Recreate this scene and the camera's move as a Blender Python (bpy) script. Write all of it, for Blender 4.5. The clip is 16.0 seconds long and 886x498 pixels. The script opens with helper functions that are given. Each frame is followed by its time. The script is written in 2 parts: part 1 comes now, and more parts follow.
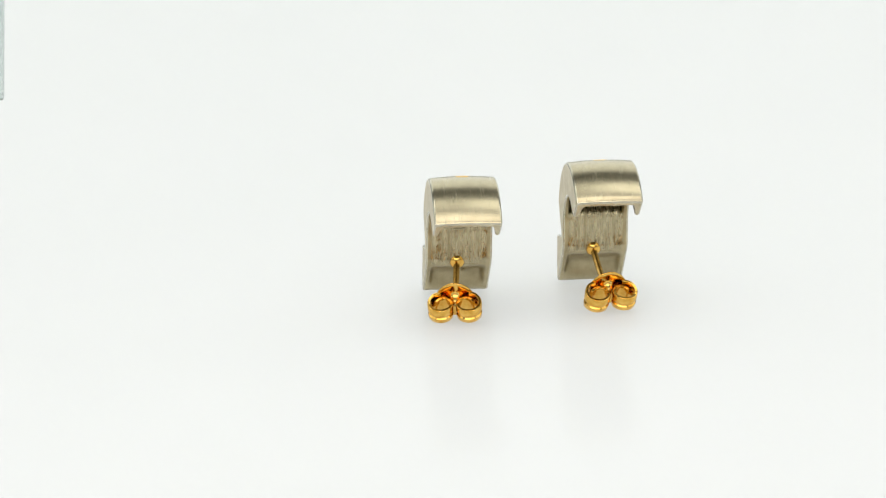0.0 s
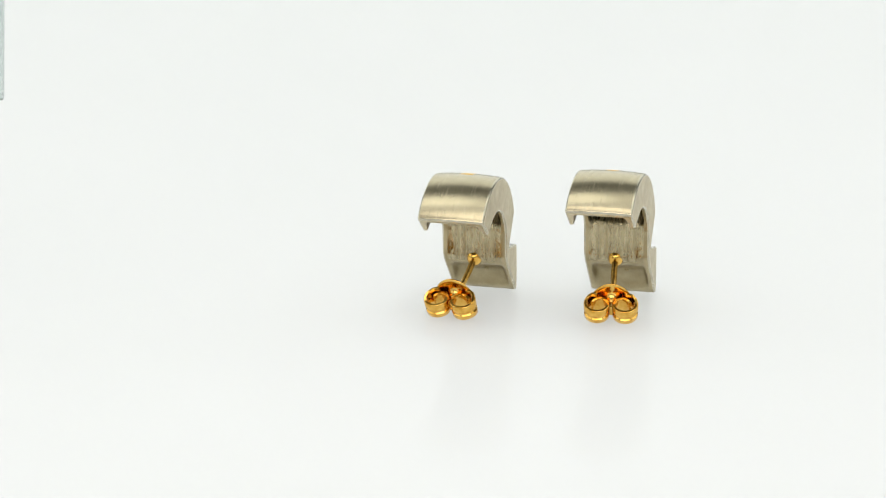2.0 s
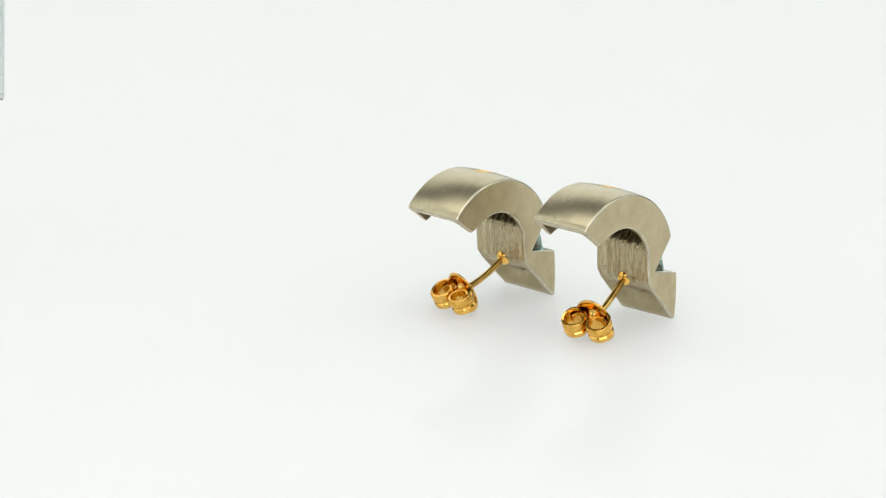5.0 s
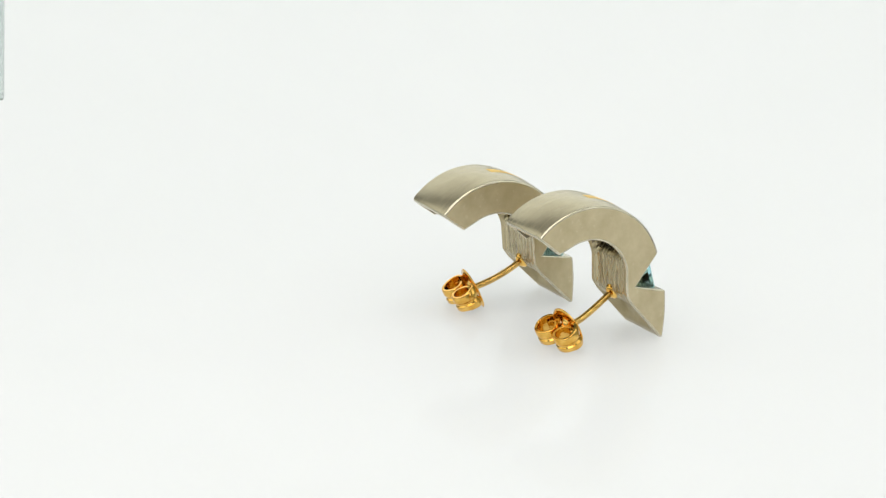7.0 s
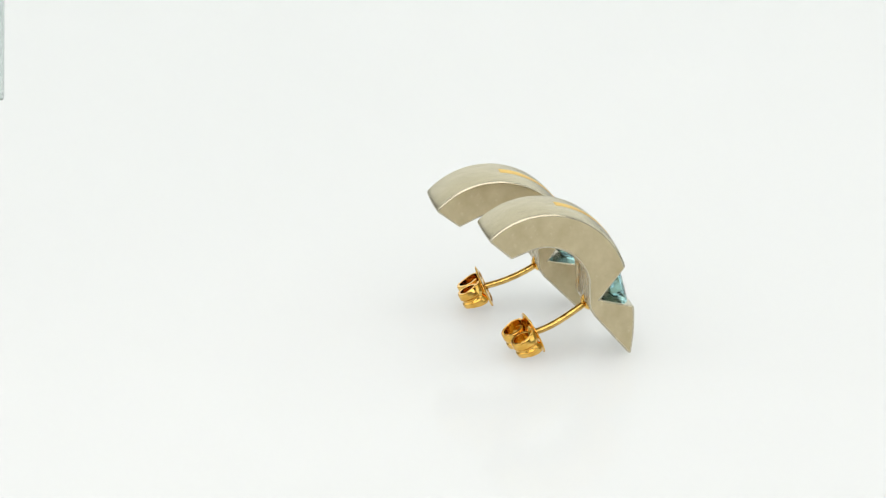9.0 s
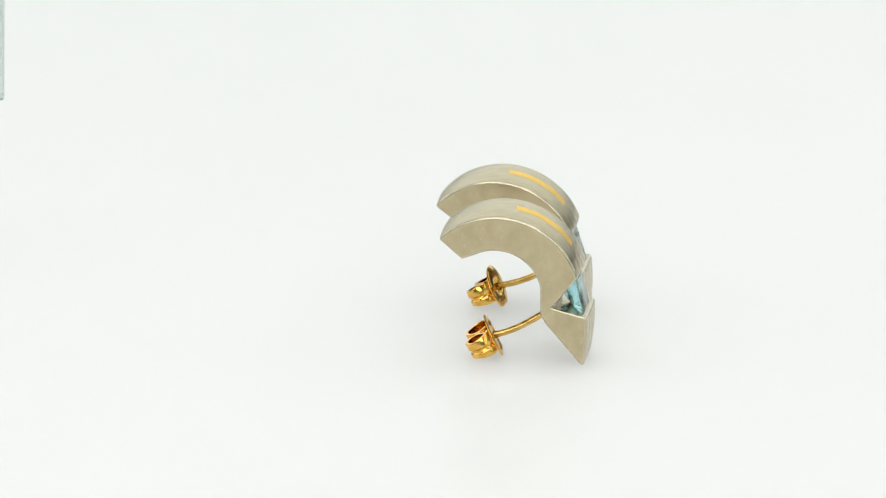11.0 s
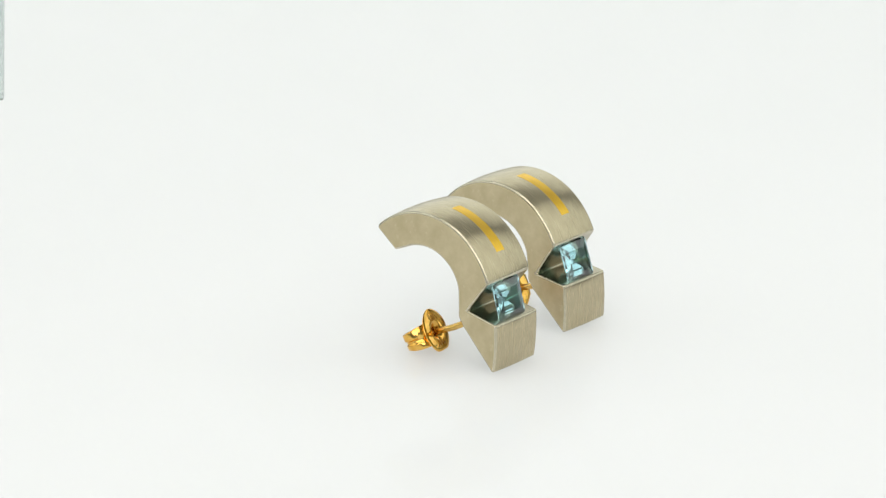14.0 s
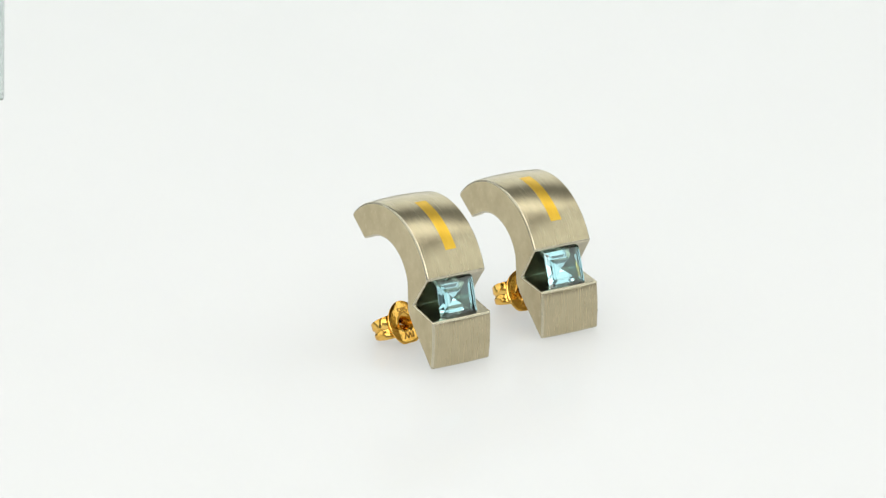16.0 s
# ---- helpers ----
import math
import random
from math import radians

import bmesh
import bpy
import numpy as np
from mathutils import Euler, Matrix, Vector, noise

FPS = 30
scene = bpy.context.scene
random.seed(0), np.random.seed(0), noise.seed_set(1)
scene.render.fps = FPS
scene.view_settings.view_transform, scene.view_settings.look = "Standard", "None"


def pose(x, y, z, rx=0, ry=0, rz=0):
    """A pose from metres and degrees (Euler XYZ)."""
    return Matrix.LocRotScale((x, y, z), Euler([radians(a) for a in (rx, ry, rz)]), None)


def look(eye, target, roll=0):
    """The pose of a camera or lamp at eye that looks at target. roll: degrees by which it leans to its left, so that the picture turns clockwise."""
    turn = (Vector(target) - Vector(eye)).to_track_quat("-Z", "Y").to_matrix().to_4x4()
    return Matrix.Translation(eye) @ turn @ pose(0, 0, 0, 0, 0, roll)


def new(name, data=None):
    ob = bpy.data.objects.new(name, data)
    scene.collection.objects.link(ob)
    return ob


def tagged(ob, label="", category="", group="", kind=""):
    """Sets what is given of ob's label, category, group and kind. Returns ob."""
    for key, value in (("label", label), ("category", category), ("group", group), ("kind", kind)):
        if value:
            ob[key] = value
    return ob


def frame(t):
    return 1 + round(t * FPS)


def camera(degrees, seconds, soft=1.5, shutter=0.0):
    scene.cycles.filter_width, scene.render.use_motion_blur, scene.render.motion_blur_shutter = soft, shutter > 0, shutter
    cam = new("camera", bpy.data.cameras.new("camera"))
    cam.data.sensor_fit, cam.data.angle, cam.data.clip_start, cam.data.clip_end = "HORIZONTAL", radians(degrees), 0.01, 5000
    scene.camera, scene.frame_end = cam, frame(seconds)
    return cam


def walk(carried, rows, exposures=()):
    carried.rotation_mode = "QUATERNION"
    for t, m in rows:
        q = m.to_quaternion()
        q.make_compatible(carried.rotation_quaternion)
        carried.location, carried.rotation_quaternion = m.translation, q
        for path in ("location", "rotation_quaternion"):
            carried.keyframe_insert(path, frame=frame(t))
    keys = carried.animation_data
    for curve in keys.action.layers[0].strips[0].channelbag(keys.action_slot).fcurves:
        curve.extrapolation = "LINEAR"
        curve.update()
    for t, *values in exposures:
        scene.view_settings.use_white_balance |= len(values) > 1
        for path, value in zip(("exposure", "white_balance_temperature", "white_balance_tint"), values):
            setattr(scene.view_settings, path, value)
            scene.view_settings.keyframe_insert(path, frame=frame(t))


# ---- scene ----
cam = camera(12.88, 16.0, soft=1.2)
EYE = Vector((0.0, -0.37948, 0.12325))
PAN, TILT = radians(-0.770), radians(-17.025)
AIM = EYE + Vector((math.sin(PAN) * math.cos(TILT), math.cos(PAN) * math.cos(TILT), math.sin(TILT)))
walk(cam, [(0.0, look(EYE, AIM, -0.37)), (16.0, look(EYE, AIM, -0.37))], exposures=((0.0, 0.0), (16.0, 0.0)))

# ---- light: soft lamps inside a closed tent, all out of view ----
world = bpy.data.worlds.new("world")
world.use_nodes = True
world.node_tree.nodes["Background"].inputs["Color"].default_value = (0.8, 0.86, 0.9, 1)
world.node_tree.nodes["Background"].inputs["Strength"].default_value = 0.1
scene.world = world


def soft_lamp(name, eye, target, sx, sy, watts, colour):
    data = bpy.data.lights.new(name, "AREA")
    data.shape, data.size, data.size_y, data.energy, data.color = "RECTANGLE", sx, sy, watts, colour
    ob = new(name, data)
    ob.matrix_world = look(eye, target)
    return ob


soft_lamp("overhead_lamp", (0, -0.36, 0.71), (0, -0.20, 0), 0.80, 0.54, 2.7, (1.0, 0.965, 0.92))
soft_lamp("front_lamp", (0, -0.65, 0.34), (0, 0, 0.12), 0.90, 0.36, 2.4, (1.0, 0.965, 0.92))
soft_lamp("back_lamp", (0, 0.56, 0.28), (0, 0, 0.16), 0.90, 0.50, 1.25, (0.95, 1.0, 0.97))
for side in (-1, 1):
    soft_lamp("side_lamp", (side * 0.57, -0.07, 0.36), (0, -0.07, 0.30), 0.96, 0.60, 1.5, (0.95, 1.0, 0.97))
    soft_lamp("ceiling_bar", (side * 0.325, 0.14, 0.75), (side * 0.285, 0.14, 0), 0.24, 0.54, 0.8, (0.98, 1.0, 0.97))
# added unseen lamp, shining up through the opal platter to thin its shadows
under_lamp = bpy.data.lights.new("added_under_lamp", "AREA")
under_lamp.shape, under_lamp.size, under_lamp.energy, under_lamp.color = "DISK", 0.50, 0.455, (0.985, 1.0, 1.05)
new("added_under_lamp", under_lamp).matrix_world = pose(0, 0, -0.006, 180, 0, 0)

# ---- materials ----


def material(name, colour, rough=0.5, metal=0.0):
    mat = bpy.data.materials.new(name)
    mat.use_nodes = True
    tree = mat.node_tree
    p = tree.nodes["Principled BSDF"]
    p.inputs["Base Color"].default_value = (*colour, 1)
    p.inputs["Roughness"].default_value = rough
    p.inputs["Metallic"].default_value = metal
    return mat, tree, p


def grain(tree, scale, detail=3.0, rough=0.6):
    """Noise over the thing's own space; scale per axis in 1/m."""
    co = tree.nodes.new("ShaderNodeTexCoord")
    mp = tree.nodes.new("ShaderNodeMapping")
    mp.inputs["Scale"].default_value = scale
    nz = tree.nodes.new("ShaderNodeTexNoise")
    nz.inputs["Scale"].default_value = 1.0
    nz.inputs["Detail"].default_value = detail
    nz.inputs["Roughness"].default_value = rough
    tree.links.new(co.outputs["Object"], mp.inputs["Vector"])
    tree.links.new(mp.outputs["Vector"], nz.inputs["Vector"])
    return nz.outputs["Fac"]


def ramp(tree, fac, stops):
    r = tree.nodes.new("ShaderNodeValToRGB")
    for e, (pos, col) in zip(r.color_ramp.elements, stops):
        e.position, e.color = pos, (*col, 1)
    tree.links.new(fac, r.inputs["Fac"])
    return r.outputs["Color"]


def spread(tree, fac, low, high):
    m = tree.nodes.new("ShaderNodeMapRange")
    m.inputs["From Min"].default_value, m.inputs["From Max"].default_value = 0.3, 0.7
    m.inputs["To Min"].default_value, m.inputs["To Max"].default_value = low, high
    tree.links.new(fac, m.inputs["Value"])
    return m.outputs["Result"]


def relief(tree, p, fac, strength, depth):
    b = tree.nodes.new("ShaderNodeBump")
    b.inputs["Strength"].default_value, b.inputs["Distance"].default_value = strength, depth
    tree.links.new(fac, b.inputs["Height"])
    tree.links.new(b.outputs["Normal"], p.inputs["Normal"])


def metal_surface(name, light, dark, fine, blotch, rough, strength, depth):
    """Metal with fine grain in its relief and slow blotches in colour and gloss."""
    mat, tree, p = material(name, light, rough[0], 1.0)
    slow = grain(tree, blotch, 4.0)
    tree.links.new(ramp(tree, slow, ((0.3, dark), (0.7, light))), p.inputs["Base Color"])
    quick = grain(tree, fine, 2.0, 0.7)
    tree.links.new(spread(tree, quick, *rough), p.inputs["Roughness"])
    if strength:
        relief(tree, p, quick, strength, depth)
    return mat


def brush(mat, amount):
    """Grooves that run round the curve: gloss spreads across the band and stays crisp along it."""
    tree = mat.node_tree
    p = tree.nodes["Principled BSDF"]
    way = tree.nodes.new("ShaderNodeTangent")
    way.direction_type, way.axis = "RADIAL", "X"
    tree.links.new(way.outputs["Tangent"], p.inputs["Tangent"])
    p.inputs["Anisotropic"].default_value = amount
    p.inputs["Anisotropic Rotation"].default_value = 0.25


def speckle(mat):
    """Small scattered dents in the satin finish, tinted lighter than the metal round them."""
    tree = mat.node_tree
    p = tree.nodes["Principled BSDF"]
    spots = tree.nodes.new("ShaderNodeMapRange")
    spots.inputs["From Min"].default_value, spots.inputs["From Max"].default_value = 0.64, 0.84
    tree.links.new(grain(tree, (1100, 1100, 1100), 2.0), spots.inputs["Value"])
    tint = tree.nodes.new("ShaderNodeMix")
    tint.data_type = "RGBA"
    tree.links.new(p.inputs["Base Color"].links[0].from_socket, tint.inputs[6])
    tint.inputs[7].default_value = (0.64, 0.57, 0.39, 1)
    tree.links.new(spots.outputs["Result"], tint.inputs[0])
    tree.links.new(tint.outputs[2], p.inputs["Base Color"])
    dent = tree.nodes.new("ShaderNodeBump")
    dent.inputs["Strength"].default_value, dent.inputs["Distance"].default_value = 0.25, 2e-5
    dent.invert = True
    tree.links.new(spots.outputs["Result"], dent.inputs["Height"])
    tree.links.new(p.inputs["Normal"].links[0].from_socket, dent.inputs["Normal"])
    tree.links.new(dent.outputs["Normal"], p.inputs["Normal"])


def rugged_middle(mat, inner, outer, strength, depth):
    """Torn casting ridges down the middle that die out, unevenly, towards the smooth sides."""
    tree = mat.node_tree
    p = tree.nodes["Principled BSDF"]
    co = tree.nodes.new("ShaderNodeTexCoord")
    split = tree.nodes.new("ShaderNodeSeparateXYZ")
    tree.links.new(co.outputs["Object"], split.inputs["Vector"])
    away = tree.nodes.new("ShaderNodeMath")
    away.operation = "ABSOLUTE"
    tree.links.new(split.outputs["X"], away.inputs[0])
    wander = tree.nodes.new("ShaderNodeMath")
    wander.operation = "MULTIPLY_ADD"
    tree.links.new(grain(tree, (700, 500, 500), 3.0), wander.inputs[0])
    wander.inputs[1].default_value = 0.0022
    tree.links.new(away.outputs["Value"], wander.inputs[2])
    fade = tree.nodes.new("ShaderNodeMapRange")
    fade.inputs["From Min"].default_value, fade.inputs["From Max"].default_value = inner, outer
    fade.inputs["To Min"].default_value, fade.inputs["To Max"].default_value = 1.0, 0.06
    tree.links.new(wander.outputs["Value"], fade.inputs["Value"])
    height = tree.nodes.new("ShaderNodeMath")
    height.operation = "MULTIPLY"
    tree.links.new(grain(tree, (2000, 300, 300), 4.0, 0.6), height.inputs[0])
    tree.links.new(fade.outputs["Result"], height.inputs[1])
    relief(tree, p, height.outputs["Value"], strength, depth)


BRUSHED = metal_surface("brushed_white_gold", (0.515, 0.448, 0.300), (0.450, 0.388, 0.254), (7000, 300, 300), (1000, 600, 600), (0.25, 0.28), 0.0018, 1.2e-5)
brush(BRUSHED, 0.45)
SATIN = metal_surface("satin_white_gold", (0.595, 0.513, 0.338), (0.49, 0.415, 0.258), (1300, 1300, 1300), (420, 480, 480), (0.28, 0.44), 0.3, 2.2e-5)
speckle(SATIN)
POLISHED = metal_surface("polished_white_gold", (0.46, 0.42, 0.315), (0.36, 0.325, 0.235), (1500, 1500, 1500), (700, 700, 700), (0.12, 0.24), 0.25, 2.0e-5)
CAST = metal_surface("rough_cast_white_gold", (0.56, 0.49, 0.32), (0.34, 0.285, 0.17), (3300, 420, 420), (2300, 420, 420), (0.18, 0.36), 0, 0)
rugged_middle(CAST, 0.0026, 0.0036, 1.0, 3.2e-4)
# shade deep inside the band, painted in as a dark metal colour
SHADE_HOLLOW = metal_surface("shade_darkened_hollow", (0.24, 0.205, 0.145), (0.15, 0.125, 0.085), (1600, 900, 900), (900, 900, 900), (0.30, 0.5), 0.6, 6e-5)
# warm tint of light bouncing inside the band, put into the colour
WARM_TINTED = metal_surface("bounce_tinted_walls", (0.50, 0.425, 0.265), (0.36, 0.30, 0.175), (1500, 1500, 1500), (500, 500, 500), (0.28, 0.44), 0.3, 2.5e-5)
# polished edges, their colour also lightened to paint in the edge glint
GLINT_EDGE = metal_surface("burnished_edge_glint", (0.61, 0.56, 0.43), (0.47, 0.43, 0.32), (3000, 3000, 3000), (800, 800, 800), (0.14, 0.3), 0.25, 2e-5)
# brown blotches paint in the dark reflections of the shiny gold
GOLD = metal_surface("polished_yellow_gold", (0.98, 0.63, 0.165), (0.62, 0.31, 0.04), (1150, 1150, 1150), (800, 800, 800), (0.06, 0.14), 0.35, 1.0e-4)
DRAWN = metal_surface("drawn_gold_wire", (0.86, 0.58, 0.18), (0.40, 0.225, 0.055), (3200, 500, 3200), (2600, 380, 2600), (0.12, 0.26), 0.4, 6e-5)
INLAY = metal_surface("satin_yellow_gold", (0.86, 0.555, 0.075), (0.74, 0.455, 0.052), (7000, 400, 400), (900, 500, 500), (0.28, 0.40), 0.3, 1e-5)
MARK = material("engraved_mark", (0.45, 0.24, 0.05), 0.5, 1.0)[0]

GEM, tree, p = material("pale_blue_gem", (0.49, 0.865, 0.935), 0.0)
p.inputs["Transmission Weight"].default_value = 1.0
p.inputs["IOR"].default_value = 1.9

# base kept mid grey; the added lamp beneath makes up the white
WHITE, tree, p = material("white_acrylic", (0.53, 0.535, 0.53), 0.2)
p.inputs["Specular IOR Level"].default_value = 0.02
p.inputs["Subsurface Weight"].default_value = 0.9
p.inputs["Subsurface Radius"].default_value = (1.0, 1.0, 0.95)
p.inputs["Subsurface Scale"].default_value = 0.04
slow = grain(tree, (9, 9, 9), 3.0)
tree.links.new(ramp(tree, slow, ((0.3, (0.525, 0.531, 0.527)), (0.7, (0.537, 0.541, 0.537)))), p.inputs["Base Color"])
tree.links.new(spread(tree, grain(tree, (60, 60, 60), 3.0), 0.06, 0.10), p.inputs["Roughness"])

CLOTH, tree, p = material("white_tent_cloth", (0.84, 0.86, 0.86), 0.9)
weave = grain(tree, (900, 900, 900), 2.0)
tree.links.new(ramp(tree, grain(tree, (4, 4, 4)), ((0.3, (0.82, 0.845, 0.845)), (0.7, (0.85, 0.865, 0.865)))), p.inputs["Base Color"])
relief(tree, p, weave, 0.2, 0.0003)

# out-of-view roof and walls, greyed to give the metal dark bands to reflect
UNSEEN_ROOF, tree, p = material("unseen_grey_roof", (0.44, 0.44, 0.43), 0.9)
tree.links.new(ramp(tree, grain(tree, (6, 6, 6)), ((0.3, (0.47, 0.47, 0.46)), (0.7, (0.54, 0.54, 0.53)))), p.inputs["Base Color"])

UNSEEN_WALLS, tree, p = material("unseen_grey_walls", (0.45, 0.46, 0.455), 0.9)
tree.links.new(ramp(tree, grain(tree, (4, 4, 4)), ((0.3, (0.42, 0.43, 0.425)), (0.7, (0.47, 0.48, 0.475)))), p.inputs["Base Color"])
relief(tree, p, grain(tree, (900, 900, 900), 2.0), 0.2, 0.0003)

# see-through so that the bright floor behind lightens the strip
STRIP, tree, p = material("pale_see_through", (0.91, 0.97, 0.955), 0.2)
p.inputs["Transmission Weight"].default_value = 0.8
p.inputs["IOR"].default_value = 1.1

# ---- helpers for meshes ----


def part(name, bm, mat, parent=None, label="", smooth=True):
    me = bpy.data.meshes.new(name)
    bmesh.ops.recalc_face_normals(bm, faces=bm.faces)
    bm.to_mesh(me)
    bm.free()
    for m in mat if isinstance(mat, (list, tuple)) else (mat,):
        me.materials.append(m)
    for f in me.polygons:
        f.use_smooth = smooth
    ob = new(name, me)
    if parent:
        ob.parent = parent
    return tagged(ob, label)


def soften(ob, width, segments=2, angle=28, method="ANGLE"):
    b = ob.modifiers.new("bevel", "BEVEL")
    b.width, b.segments, b.limit_method, b.angle_limit, b.harden_normals = width, segments, method, radians(angle), True
    return ob


def box(sx, sy, sz, at=(0, 0, 0)):
    bm = bmesh.new()
    bmesh.ops.create_cube(bm, size=1, matrix=Matrix.Translation(at) @ Matrix.Diagonal((sx, sy, sz, 1)))
    return bm


def tube(path, radius, sides=14):
    """A round rod along a list of points, its ends capped."""
    bm = bmesh.new()
    rings = []
    for i, c in enumerate(path):
        d = (path[min(i + 1, len(path) - 1)] - path[max(i - 1, 0)]).normalized()
        u = d.cross(Vector((1, 0, 0))).normalized()
        v = d.cross(u)
        rings.append([bm.verts.new(c + radius * (math.cos(a) * u + math.sin(a) * v)) for a in (2 * math.pi * k / sides for k in range(sides))])
    for r, s in zip(rings, rings[1:]):
        for k in range(sides):
            bm.faces.new((r[k], r[(k + 1) % sides], s[(k + 1) % sides], s[k]))
    bm.faces.new(rings[0]), bm.faces.new(rings[-1])
    return bm


# ---- the place: tent and turntable ----
FLOOR = -0.006
floor = part("table", box(1.30, 1.50, 0.02, (0, 0.0, FLOOR - 0.0105)), CLOTH)
tagged(floor, "white table top with an unseen lamp added under the turntable", "table", kind="structure")
# added enclosure, never in view, that shapes what the metal reflects
for name, size, at in (
    ("wall_north", (1.30, 0.01, 0.80), (0, 0.62, 0.39)),
    ("wall_south", (1.30, 0.01, 0.80), (0, -0.72, 0.39)),
    ("wall_east", (0.01, 1.33, 0.80), (0.62, -0.05, 0.39)),
    ("wall_west", (0.01, 1.33, 0.80), (-0.62, -0.05, 0.39)),
    ("ceiling", (1.23, 1.33, 0.01), (0, -0.05, 0.785)),
):
    tagged(part(name, box(*size, at), UNSEEN_ROOF if name == "ceiling" else UNSEEN_WALLS), "unseen plain grey side added to close in the set", "light tent", kind="structure")


def disc(radius, height, steps=128):
    bm = bmesh.new()
    bmesh.ops.create_cone(bm, cap_ends=True, segments=steps, radius1=radius, radius2=radius, depth=height, matrix=Matrix.Translation((0, 0, -height / 2)))
    return bm


turntable = tagged(new("turntable"), "glossy white acrylic display turntable, turning slowly", "turntable")
soften(part("platter", disc(0.26, 0.0055), WHITE, turntable), 0.001)

# ---- earrings ----
MM = 0.001
WIDE = 6.8          # width of the band
ARC, OUT = (8.85, 6.10), 8.21     # outer curve: centre and radius in the side plane (back, up)
BOW, INN = (9.05, 6.40), 4.45     # inner curve


def mix(a, b, k):
    return (a[0] + (b[0] - a[0]) * k, a[1] + (b[1] - a[1]) * k)


def on(centre, radius, degrees):
    return (centre[0] + radius * math.cos(radians(degrees)), centre[1] + radius * math.sin(radians(degrees)))


def side_line():
    """Stations along the band from its tail to its foot: outer point, inner point, depth of the hollow, kind of outer face."""
    rows = []
    tail = (12.57, 9.68)
    n = 44
    for i in range(n + 1):
        k = i / n
        o = on(ARC, OUT, 41.6 + (160.0 - 41.6) * k)
        j = k * 1.18
        if j < 0.18:
            q = mix(tail, on(BOW, INN, 62), j / 0.18)
        else:
            q = on(BOW, INN, 62 + (166 - 62) * (j - 0.18))
        gap = math.dist(o, q)
        f = min(1.0, max(0.0, (k - 0.86) / 0.09))     # ledge below the hollow
        deep = (gap - 0.55) * (1 - f) + 0.24 * f
        if i == 0:
            o = mix(o, q, 0.14 / gap)     # rounded tail edge
        rows.append((o, q, deep - (0.14 if i == 0 else 0.0), 0))
    tip, apex, lip, foot = rows[-1][0], (3.42, 5.60), (-0.03, 4.90), (0.0, 0.0)
    a, b, c, d = rows[-1][1], (4.58, 5.35), (3.95, 3.85), (0.28, 0.05)
    for i in range(1, 9):
        rows.append((mix(tip, apex, i / 8), mix(a, b, i / 8), 0.24, 2))
    for i in range(1, 9):
        k = i / 8
        rows.append((mix(apex, lip, k), mix(b, (4.55, 4.75), k / 0.4) if k < 0.4 else mix((4.55, 4.75), c, (k - 0.4) / 0.6), 0.24 if k < 0.4 else 0.10, 2))
    for i in range(1, 13):
        k = i / 12
        o = mix(lip, foot, k)
        o = (o[0] - 0.14 * math.sin(math.pi * k), o[1])
        rows.append((o, mix(c, d, k), 0.05 + 0.95 * max(0.0, math.sin(math.pi * (k - 0.06) / 0.76)) ** 0.8 if k < 0.82 else 0.05, 0))
    return rows


def band():
    """The curved band: outer skin, hollow back between two side walls, V-notch across the front."""
    rows = side_line()
    half, wall = WIDE / 2, 0.52
    bm = bmesh.new()
    across = [-1, -0.6, -0.2, 0.2, 0.6, 1]
    rings = []
    for i, (o, q, deep, kind) in enumerate(rows):
        gap = math.dist(o, q)
        out = ((o[0] - q[0]) / gap, (o[1] - q[1]) / gap)
        crown = 0.0 if kind else 0.09 if i > len(rows) - 14 else 0.18
        ring = []
        for f in across:
            h = crown * (1 - f * f)
            ring.append((f * half, o[0] + out[0] * h, o[1] + out[1] * h))
        deep = min(deep, gap * 0.85)
        foot = i >= len(rows) - 14
        e = half - wall
        slope = 0.6 if foot else 0.45 if deep > 0.8 else 0.95
        bend = ((half, 0.0), (e + 0.07, 0.0), (e - 0.03, 0.07), (e - 0.3 * slope, 0.45), (e - 0.65 * slope, 0.84), (e - slope, 1.0))
        flat = [((e - slope) * f, 1.0) for f in (0.66, 0.33, 0.0, -0.33, -0.66)]
        for x, d in (*bend, *flat, *((-x, d) for x, d in reversed(bend))):
            d *= deep
            if not foot and abs(x) < e - 0.5 * slope and 0 < i:
                d += 0.10 * noise.noise(Vector((x * 1.3, i * 0.22, 4.0)))     # uneven casting
            ring.append((x, q[0] + out[0] * d, q[1] + out[1] * d))
        rings.append([bm.verts.new(Vector(v) * MM) for v in ring])
    count = len(rings[0])
    weight = bm.edges.layers.float.new("bevel_weight_edge")
    for i, (r, s) in enumerate(zip(rings, rings[1:])):
        for k in range(count):
            f = bm.faces.new((r[k], r[(k + 1) % count], s[(k + 1) % count], s[k]))
            if k < 5:
                f.material_index = rows[i + 1][3]
            elif k in (5, count - 1):
                f.material_index = 1
            elif k in (6, 7, count - 3, count - 2):
                f.material_index = 6
            else:
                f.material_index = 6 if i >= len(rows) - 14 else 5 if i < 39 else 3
    for r in (rings[0], rings[-1]):
        bm.faces.new(r).material_index = 1
    bm.normal_update()
    smooth_side = {v for r in rings for v in r[7:count - 1]}
    for edge in bm.edges:
        inside = sum(v in smooth_side for v in edge.verts)
        if edge.calc_face_angle(0.0) > radians(28) and (inside == 0 or edge.verts[0] in rings[0] and edge.verts[1] in rings[0]):
            edge[weight] = 1.0 if inside == 0 else 0.35
    return bm


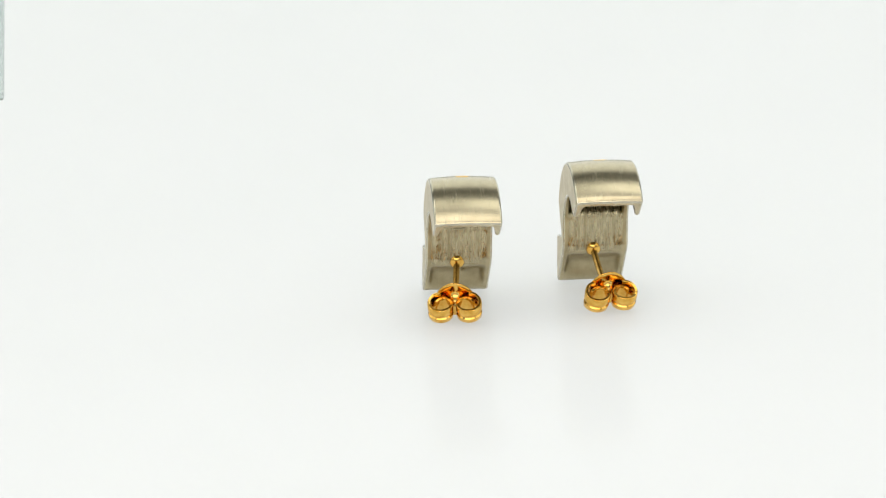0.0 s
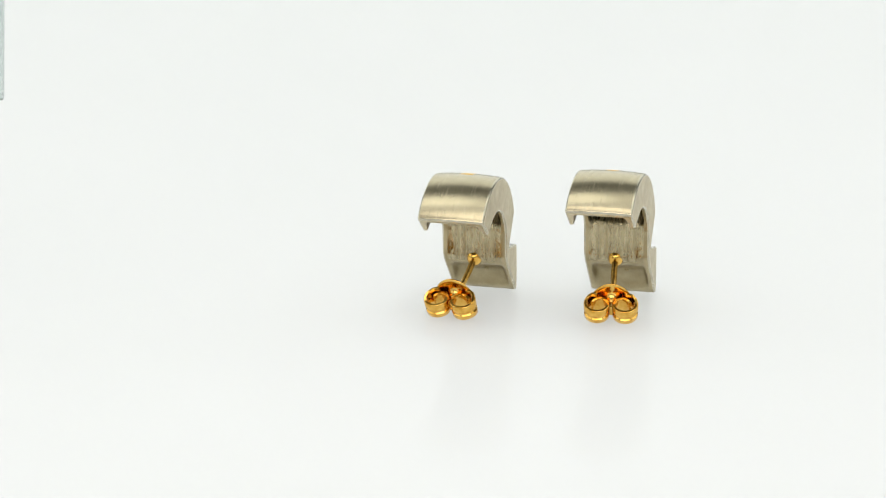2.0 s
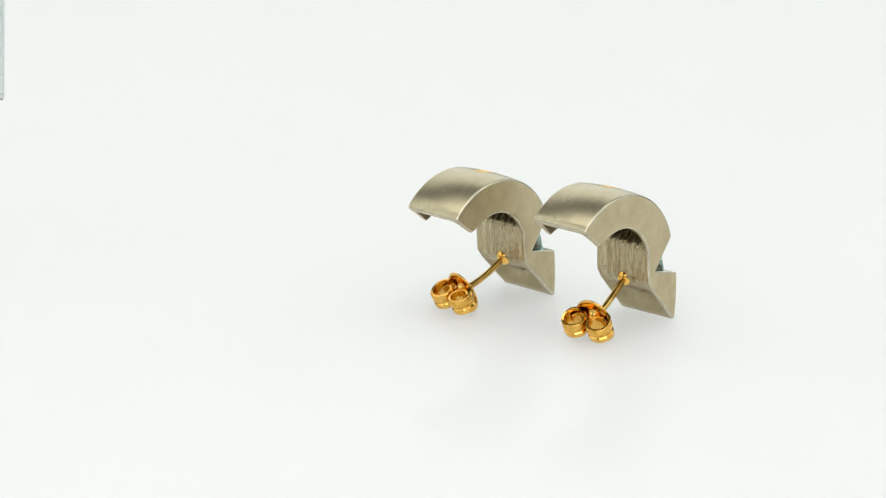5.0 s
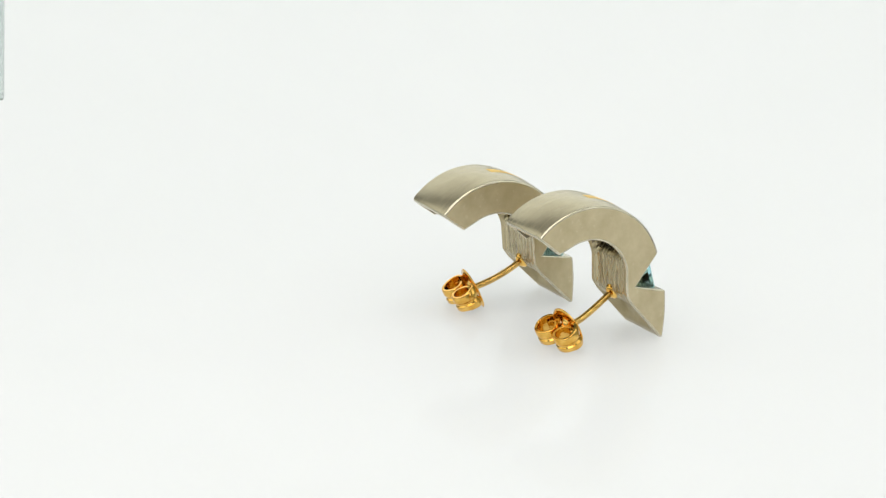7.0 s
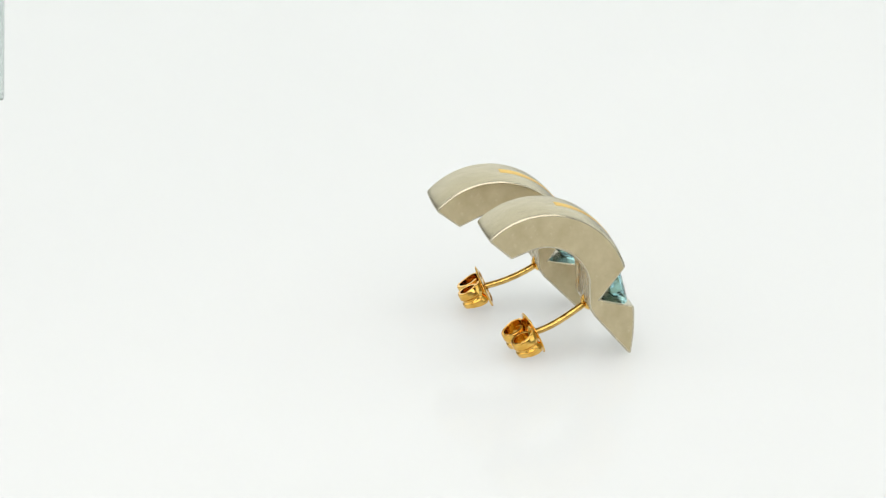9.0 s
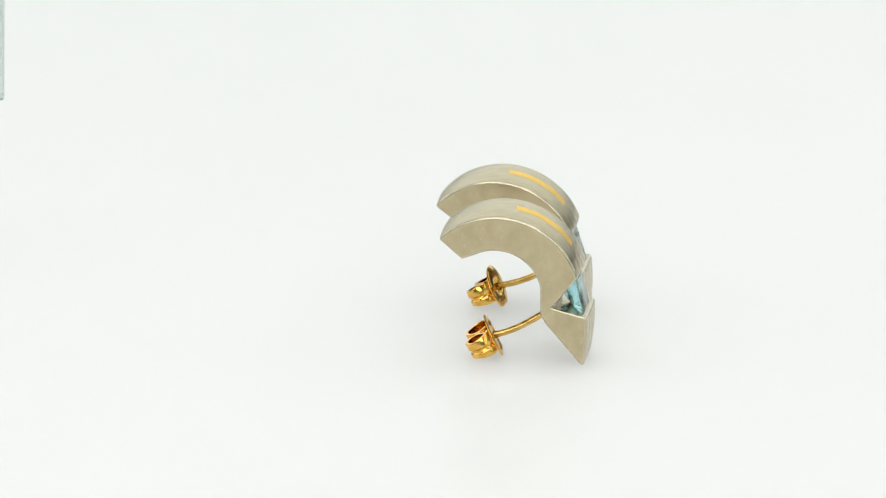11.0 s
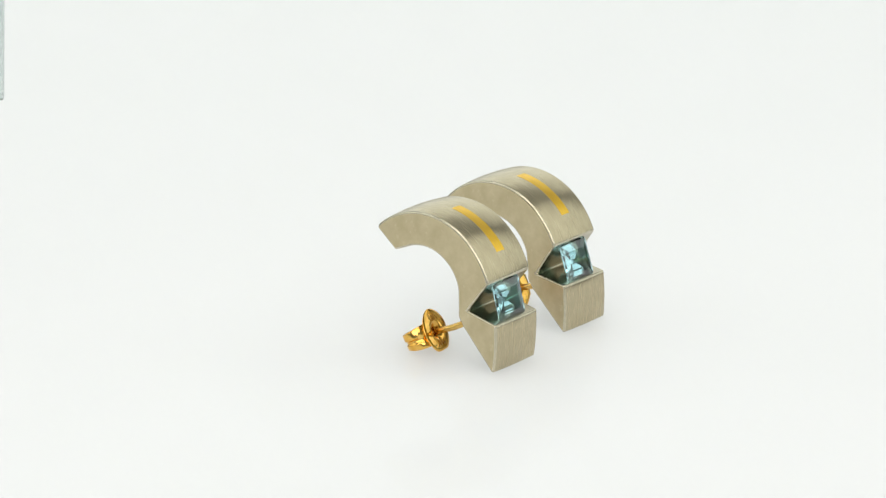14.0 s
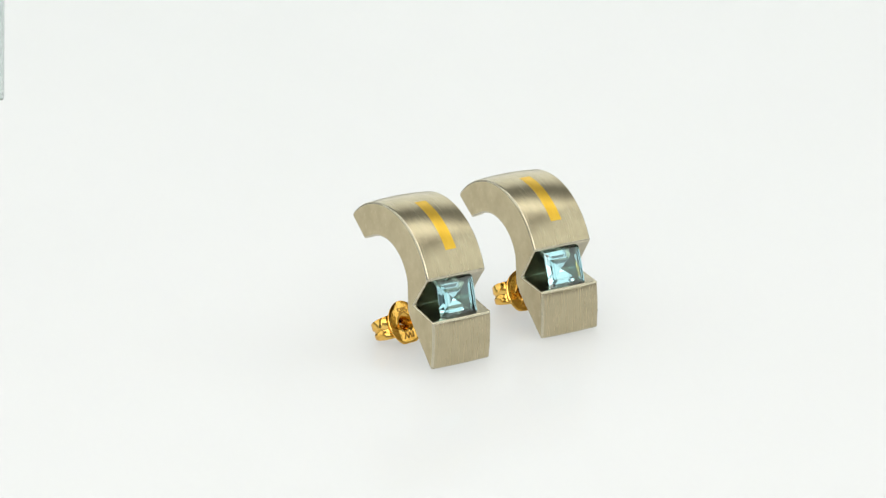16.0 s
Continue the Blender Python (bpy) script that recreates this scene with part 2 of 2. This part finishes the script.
def strip_on_band(first, last, width, proud):
    """A flush inlay that follows the outer curve."""
    bm = bmesh.new()
    rows = []
    n = 18
    for i in range(n + 1):
        a = first + (last - first) * i / n
        top, low = OUT + 0.18 + proud, OUT - 0.2
        row = [(-width / 2, *on(ARC, low, a)), (-width / 2, *on(ARC, top - 0.006, a)), (0, *on(ARC, top, a)), (width / 2, *on(ARC, top - 0.006, a)), (width / 2, *on(ARC, low, a))]
        rows.append([bm.verts.new(Vector(v) * MM) for v in row])
    for r, s in zip(rows, rows[1:]):
        for k in range(5):
            bm.faces.new((r[k], r[(k + 1) % 5], s[(k + 1) % 5], s[k]))
    bm.faces.new(rows[0]), bm.faces.new(rows[-1])
    return bm


def square_gem(size):
    """A square step-cut stone: table, crown, girdle and a pointed pavilion; z is its face."""
    bm = bmesh.new()
    loops = []
    for s, z in ((0.60, 0.28), (0.82, 0.19), (1.0, 0.04), (1.0, -0.08), (0.52, -0.98)):
        h = s * size / 2
        loops.append([bm.verts.new(Vector((x * h * 1.1, y * h, z)) * MM) for x, y in ((-1, -1), (1, -1), (1, 1), (-1, 1))])
    point = bm.verts.new(Vector((0, 0, -1.75)) * MM)
    bm.faces.new(loops[0])
    for r, s in zip(loops, loops[1:]):
        for k in range(4):
            bm.faces.new((r[k], r[(k + 1) % 4], s[(k + 1) % 4], s[k]))
    for k in range(4):
        bm.faces.new((loops[-1][k], loops[-1][(k + 1) % 4], point))
    return bm


def bead():
    """The lumpy solder bead at the root of the post."""
    bm = bmesh.new()
    bmesh.ops.create_icosphere(bm, subdivisions=3, radius=1.0)
    for v in bm.verts:
        k = 1 + 0.13 * noise.noise(v.co * 1.6)
        flare = 1.0 + 0.35 * max(0.0, -v.co.y)     # spreads where it wets the band
        v.co = Vector((v.co.x * 0.80 * k * flare, v.co.y * 0.62 * k, (v.co.z * 0.86 * flare + 0.12) * k)) * MM
    return bm


def plate(radius):
    """The round, slightly dished plate of the clip, with a funnel round the post; z is the post's way."""
    bm = bmesh.new()
    n = 48
    prof = [(0.36, -0.62), (0.46, -0.52), (0.60, -0.30), (0.78, -0.10), (0.98, 0.0), (1.3, 0.0), (1.80, -0.05), (radius - 0.06, -0.10), (radius, -0.16), (radius - 0.05, -0.24), (1.7, -0.22), (1.3, -0.18), (0.98, -0.20), (0.74, -0.40), (0.55, -0.72), (0.36, -0.74)]
    prof = [(r, -z) for r, z in prof]
    rings = []
    for i in range(n):
        a = 2 * math.pi * i / n
        wob = 1 + 0.025 * math.cos(2 * a) + 0.01 * math.sin(5 * a)
        rings.append([bm.verts.new(Vector((r * wob * 0.92 * math.cos(a), r * wob * 1.08 * math.sin(a), z)) * MM) for r, z in prof])
    m = len(prof)
    for i in range(n):
        r, s = rings[i], rings[(i + 1) % n]
        for k in range(m):
            bm.faces.new((r[k], r[(k + 1) % m], s[(k + 1) % m], s[k]))
    return bm


def curl(side):
    """One rolled ear of the clip: a strip that leaves the plate's edge and rolls in towards the post."""
    bm = bmesh.new()
    n, thick = 56, 0.20
    cx, cz = 1.42, 1.55
    line = [(1.45, 0.20), (1.95, 0.26), (2.28, 0.46)]
    for i in range(n + 1):
        a = radians(-34 + 355 * i / n)
        r = 1.34 - 0.50 * max(0, i / n - 0.55) / 0.45
        line.append((cx + r * math.cos(a), cz + r * 0.98 * math.sin(a)))
    rows = []
    for i, (x, z) in enumerate(line):
        q, w = line[max(i - 1, 0)], line[min(i + 1, len(line) - 1)]
        dx, dz = w[0] - q[0], w[1] - q[1]
        g = math.hypot(dx, dz)
        nx, nz = -dz / g * thick, dx / g * thick
        u = i / len(line)     # tall where the strip leaves the plate, lower round the roll, a narrow tongue at its end
        high = 0.86 + 0.34 * max(0.0, 1 - u / 0.22) - 0.25 * max(0.0, (u - 0.8) / 0.2)
        ring = []
        rim = ((-1, 0.14), (-0.86, 0.05), (-0.40, 0.02), (-0.22, 0.17), (-0.02, 0.17), (0.16, 0.0), (0.88, 0.0), (1, 0.06))
        for y, inward in rim:
            ring.append((side * (x + nx * inward / thick), y * high, z + nz * inward / thick))
        for y, inward in reversed(rim):
            inward = 0.33
            ring.append((side * (x + nx * inward / thick), y * high, z + nz * inward / thick))
        rows.append([bm.verts.new(Vector(v) * MM) for v in ring])
    m = len(rows[0])
    for r, s in zip(rows, rows[1:]):
        for k in range(m):
            bm.faces.new((r[k], r[(k + 1) % m], s[(k + 1) % m], s[k]))
    bm.faces.new(rows[0]), bm.faces.new(rows[-1])
    return bm


def writing(text, size, at, parent):
    cu = bpy.data.curves.new("hallmark", "FONT")
    cu.body, cu.size, cu.align_x, cu.extrude = text, size * MM, "CENTER", 0.02 * MM
    outline = new("hallmark", cu)
    me = bpy.data.meshes.new_from_object(outline)
    bpy.data.objects.remove(outline)
    ob = new("hallmark", me)
    me.materials.clear()
    me.materials.append(MARK)
    ob.parent = parent
    ob.matrix_basis = at
    return ob


def earring(label, nut, nut_turn, tilt, set_back):
    """An earring in its own space: front to -y, up z, the foot's edge at the origin. nut: the clip's centre."""
    ring = tagged(new("earring"), label, "earring", "pair of earrings on the turntable")
    body = soften(part("body", band(), [BRUSHED, SATIN, POLISHED, CAST, GLINT_EDGE, SHADE_HOLLOW, WARM_TINTED], ring, "curved band of brushed white gold with a V-notch"), 0.29 * MM, 3, method="WEIGHT")
    inlay = part("inlay", strip_on_band(96.5, 142.0, 1.25, 0.010), INLAY, ring, "narrow yellow gold strip set flush into the band", smooth=False)
    # bevel faces take the edge material with the painted glint
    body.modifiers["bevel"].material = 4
    gem = part("gemstone", square_gem(3.8), GEM, ring, "square-cut pale blue stone held in the notch", smooth=False)
    gem.matrix_basis = Matrix.Translation(Vector((0, 0.74 + set_back, 6.66 - 0.4 * set_back)) * MM) @ Euler((radians(90 - 17), 0, 0)).to_matrix().to_4x4()
    for x, turn in ((-0.75, 12), (-0.5, -8)):
        bar = part("stamp_bar", box(0.11 * MM, 0.45 * MM, 0.05 * MM), WARM_TINTED, body)
        bar.matrix_basis = pose(x * MM, 1.82 * MM, 2.675 * MM, 134, 0, 0) @ pose(0, 0, 0, 0, 0, turn)
    # post from its bead to just past the clip
    root, end = Vector((0.2, 3.95, 4.28)) * MM, Vector(nut) * MM
    side_way = (end.x - root.x) / (end.y - root.y)
    back = Vector((side_way, math.cos(radians(tilt)), -math.sin(radians(tilt)))).normalized()
    sag = Vector((side_way, 1.0, -0.22))     # the wire flattens out towards the clip
    ctrl = (root, root + Vector((side_way, 1.0, -0.68)) * 1.7 * MM, end - sag * 1.8 * MM, end)
    path = []
    for i in range(17):
        k = i / 16
        path.append(ctrl[0] * (1 - k) ** 3 + ctrl[1] * 3 * k * (1 - k) ** 2 + ctrl[2] * 3 * k * k * (1 - k) + ctrl[3] * k ** 3)
    path.append(end + sag * 0.9 * MM)
    post = part("post", tube(path, 0.33 * MM), DRAWN, ring, "thin bent yellow gold post")
    knob = part("solder_bead", bead(), GOLD, post, "lumpy gold solder bead")
    knob.matrix_basis = Matrix.Translation(root)
    # clip: x across, y up, z away from the band
    spin = back.to_track_quat("Z", "Y").to_matrix().to_4x4()
    clip = part("butterfly_clip", plate(2.15), GOLD, ring, "yellow gold butterfly clip with two rolled ears")
    clip.matrix_basis = Matrix.Translation(end) @ spin @ pose(0, 0, 0, 0, 0, nut_turn)
    for side in (-1, 1):
        soften(part("ear", curl(side), GOLD, clip, "rolled gold ear"), 0.04 * MM, 2, 40)
    face = pose(0, 0.98 * MM, -0.03 * MM, 0, 180, 0)
    writing("585", 0.85, face, clip)
    for x, slant in ((-0.52, 20), (-0.28, -20), (-0.04, 20), (0.2, -20), (0.5, 0)):
        bar = part("stamp_bar", box(0.10 * MM, 0.62 * MM, 0.04 * MM), MARK, clip)
        bar.matrix_basis = pose(-x * MM, -1.28 * MM, -0.03 * MM, 0, 0, slant)
    return ring


ring_a = earring("brushed white gold hoop earring with blue stone, standing upright", (0.80, 9.26, 1.99), 2, 24, 0.15)
ring_b = earring("brushed white gold hoop earring with blue stone, leaning slightly forward", (-0.48, 9.20, 1.38), 0, 29, 0.25)

REST_A = Matrix.Translation((-0.00325, 0.00911, 0.0)) @ pose(0, 0, 0, -0.5, -0.38, -179.15)
REST_B = Matrix.Translation((0.01101, 0.01131, 0.0)) @ pose(0, 0, 0, 3.35, -0.10, -178.22)

# pale strip placed and tilted to fit the left border of the camera's view
strip = tagged(part("edge_strip", box(0.006, 0.0015, 0.757, (-0.0030, 0, 0.3785)), STRIP), "narrow pale strip fitted to the left border of the view", "strip", kind="structure")
strip.matrix_world = pose(-0.04900, 0.0, 0.0229, 0, 2.4, 0)


def motions():
    """The turntable carries both earrings round at an even speed."""
    turn = [(i * 0.5, pose(0, 0, 0, 0, 0, -9.5216 * (i * 0.5 - 0.5))) for i in range(33)]
    walk(turntable, turn)
    walk(ring_a, [(t, m @ REST_A) for t, m in turn])
    walk(ring_b, [(t, m @ REST_B) for t, m in turn])


motions()
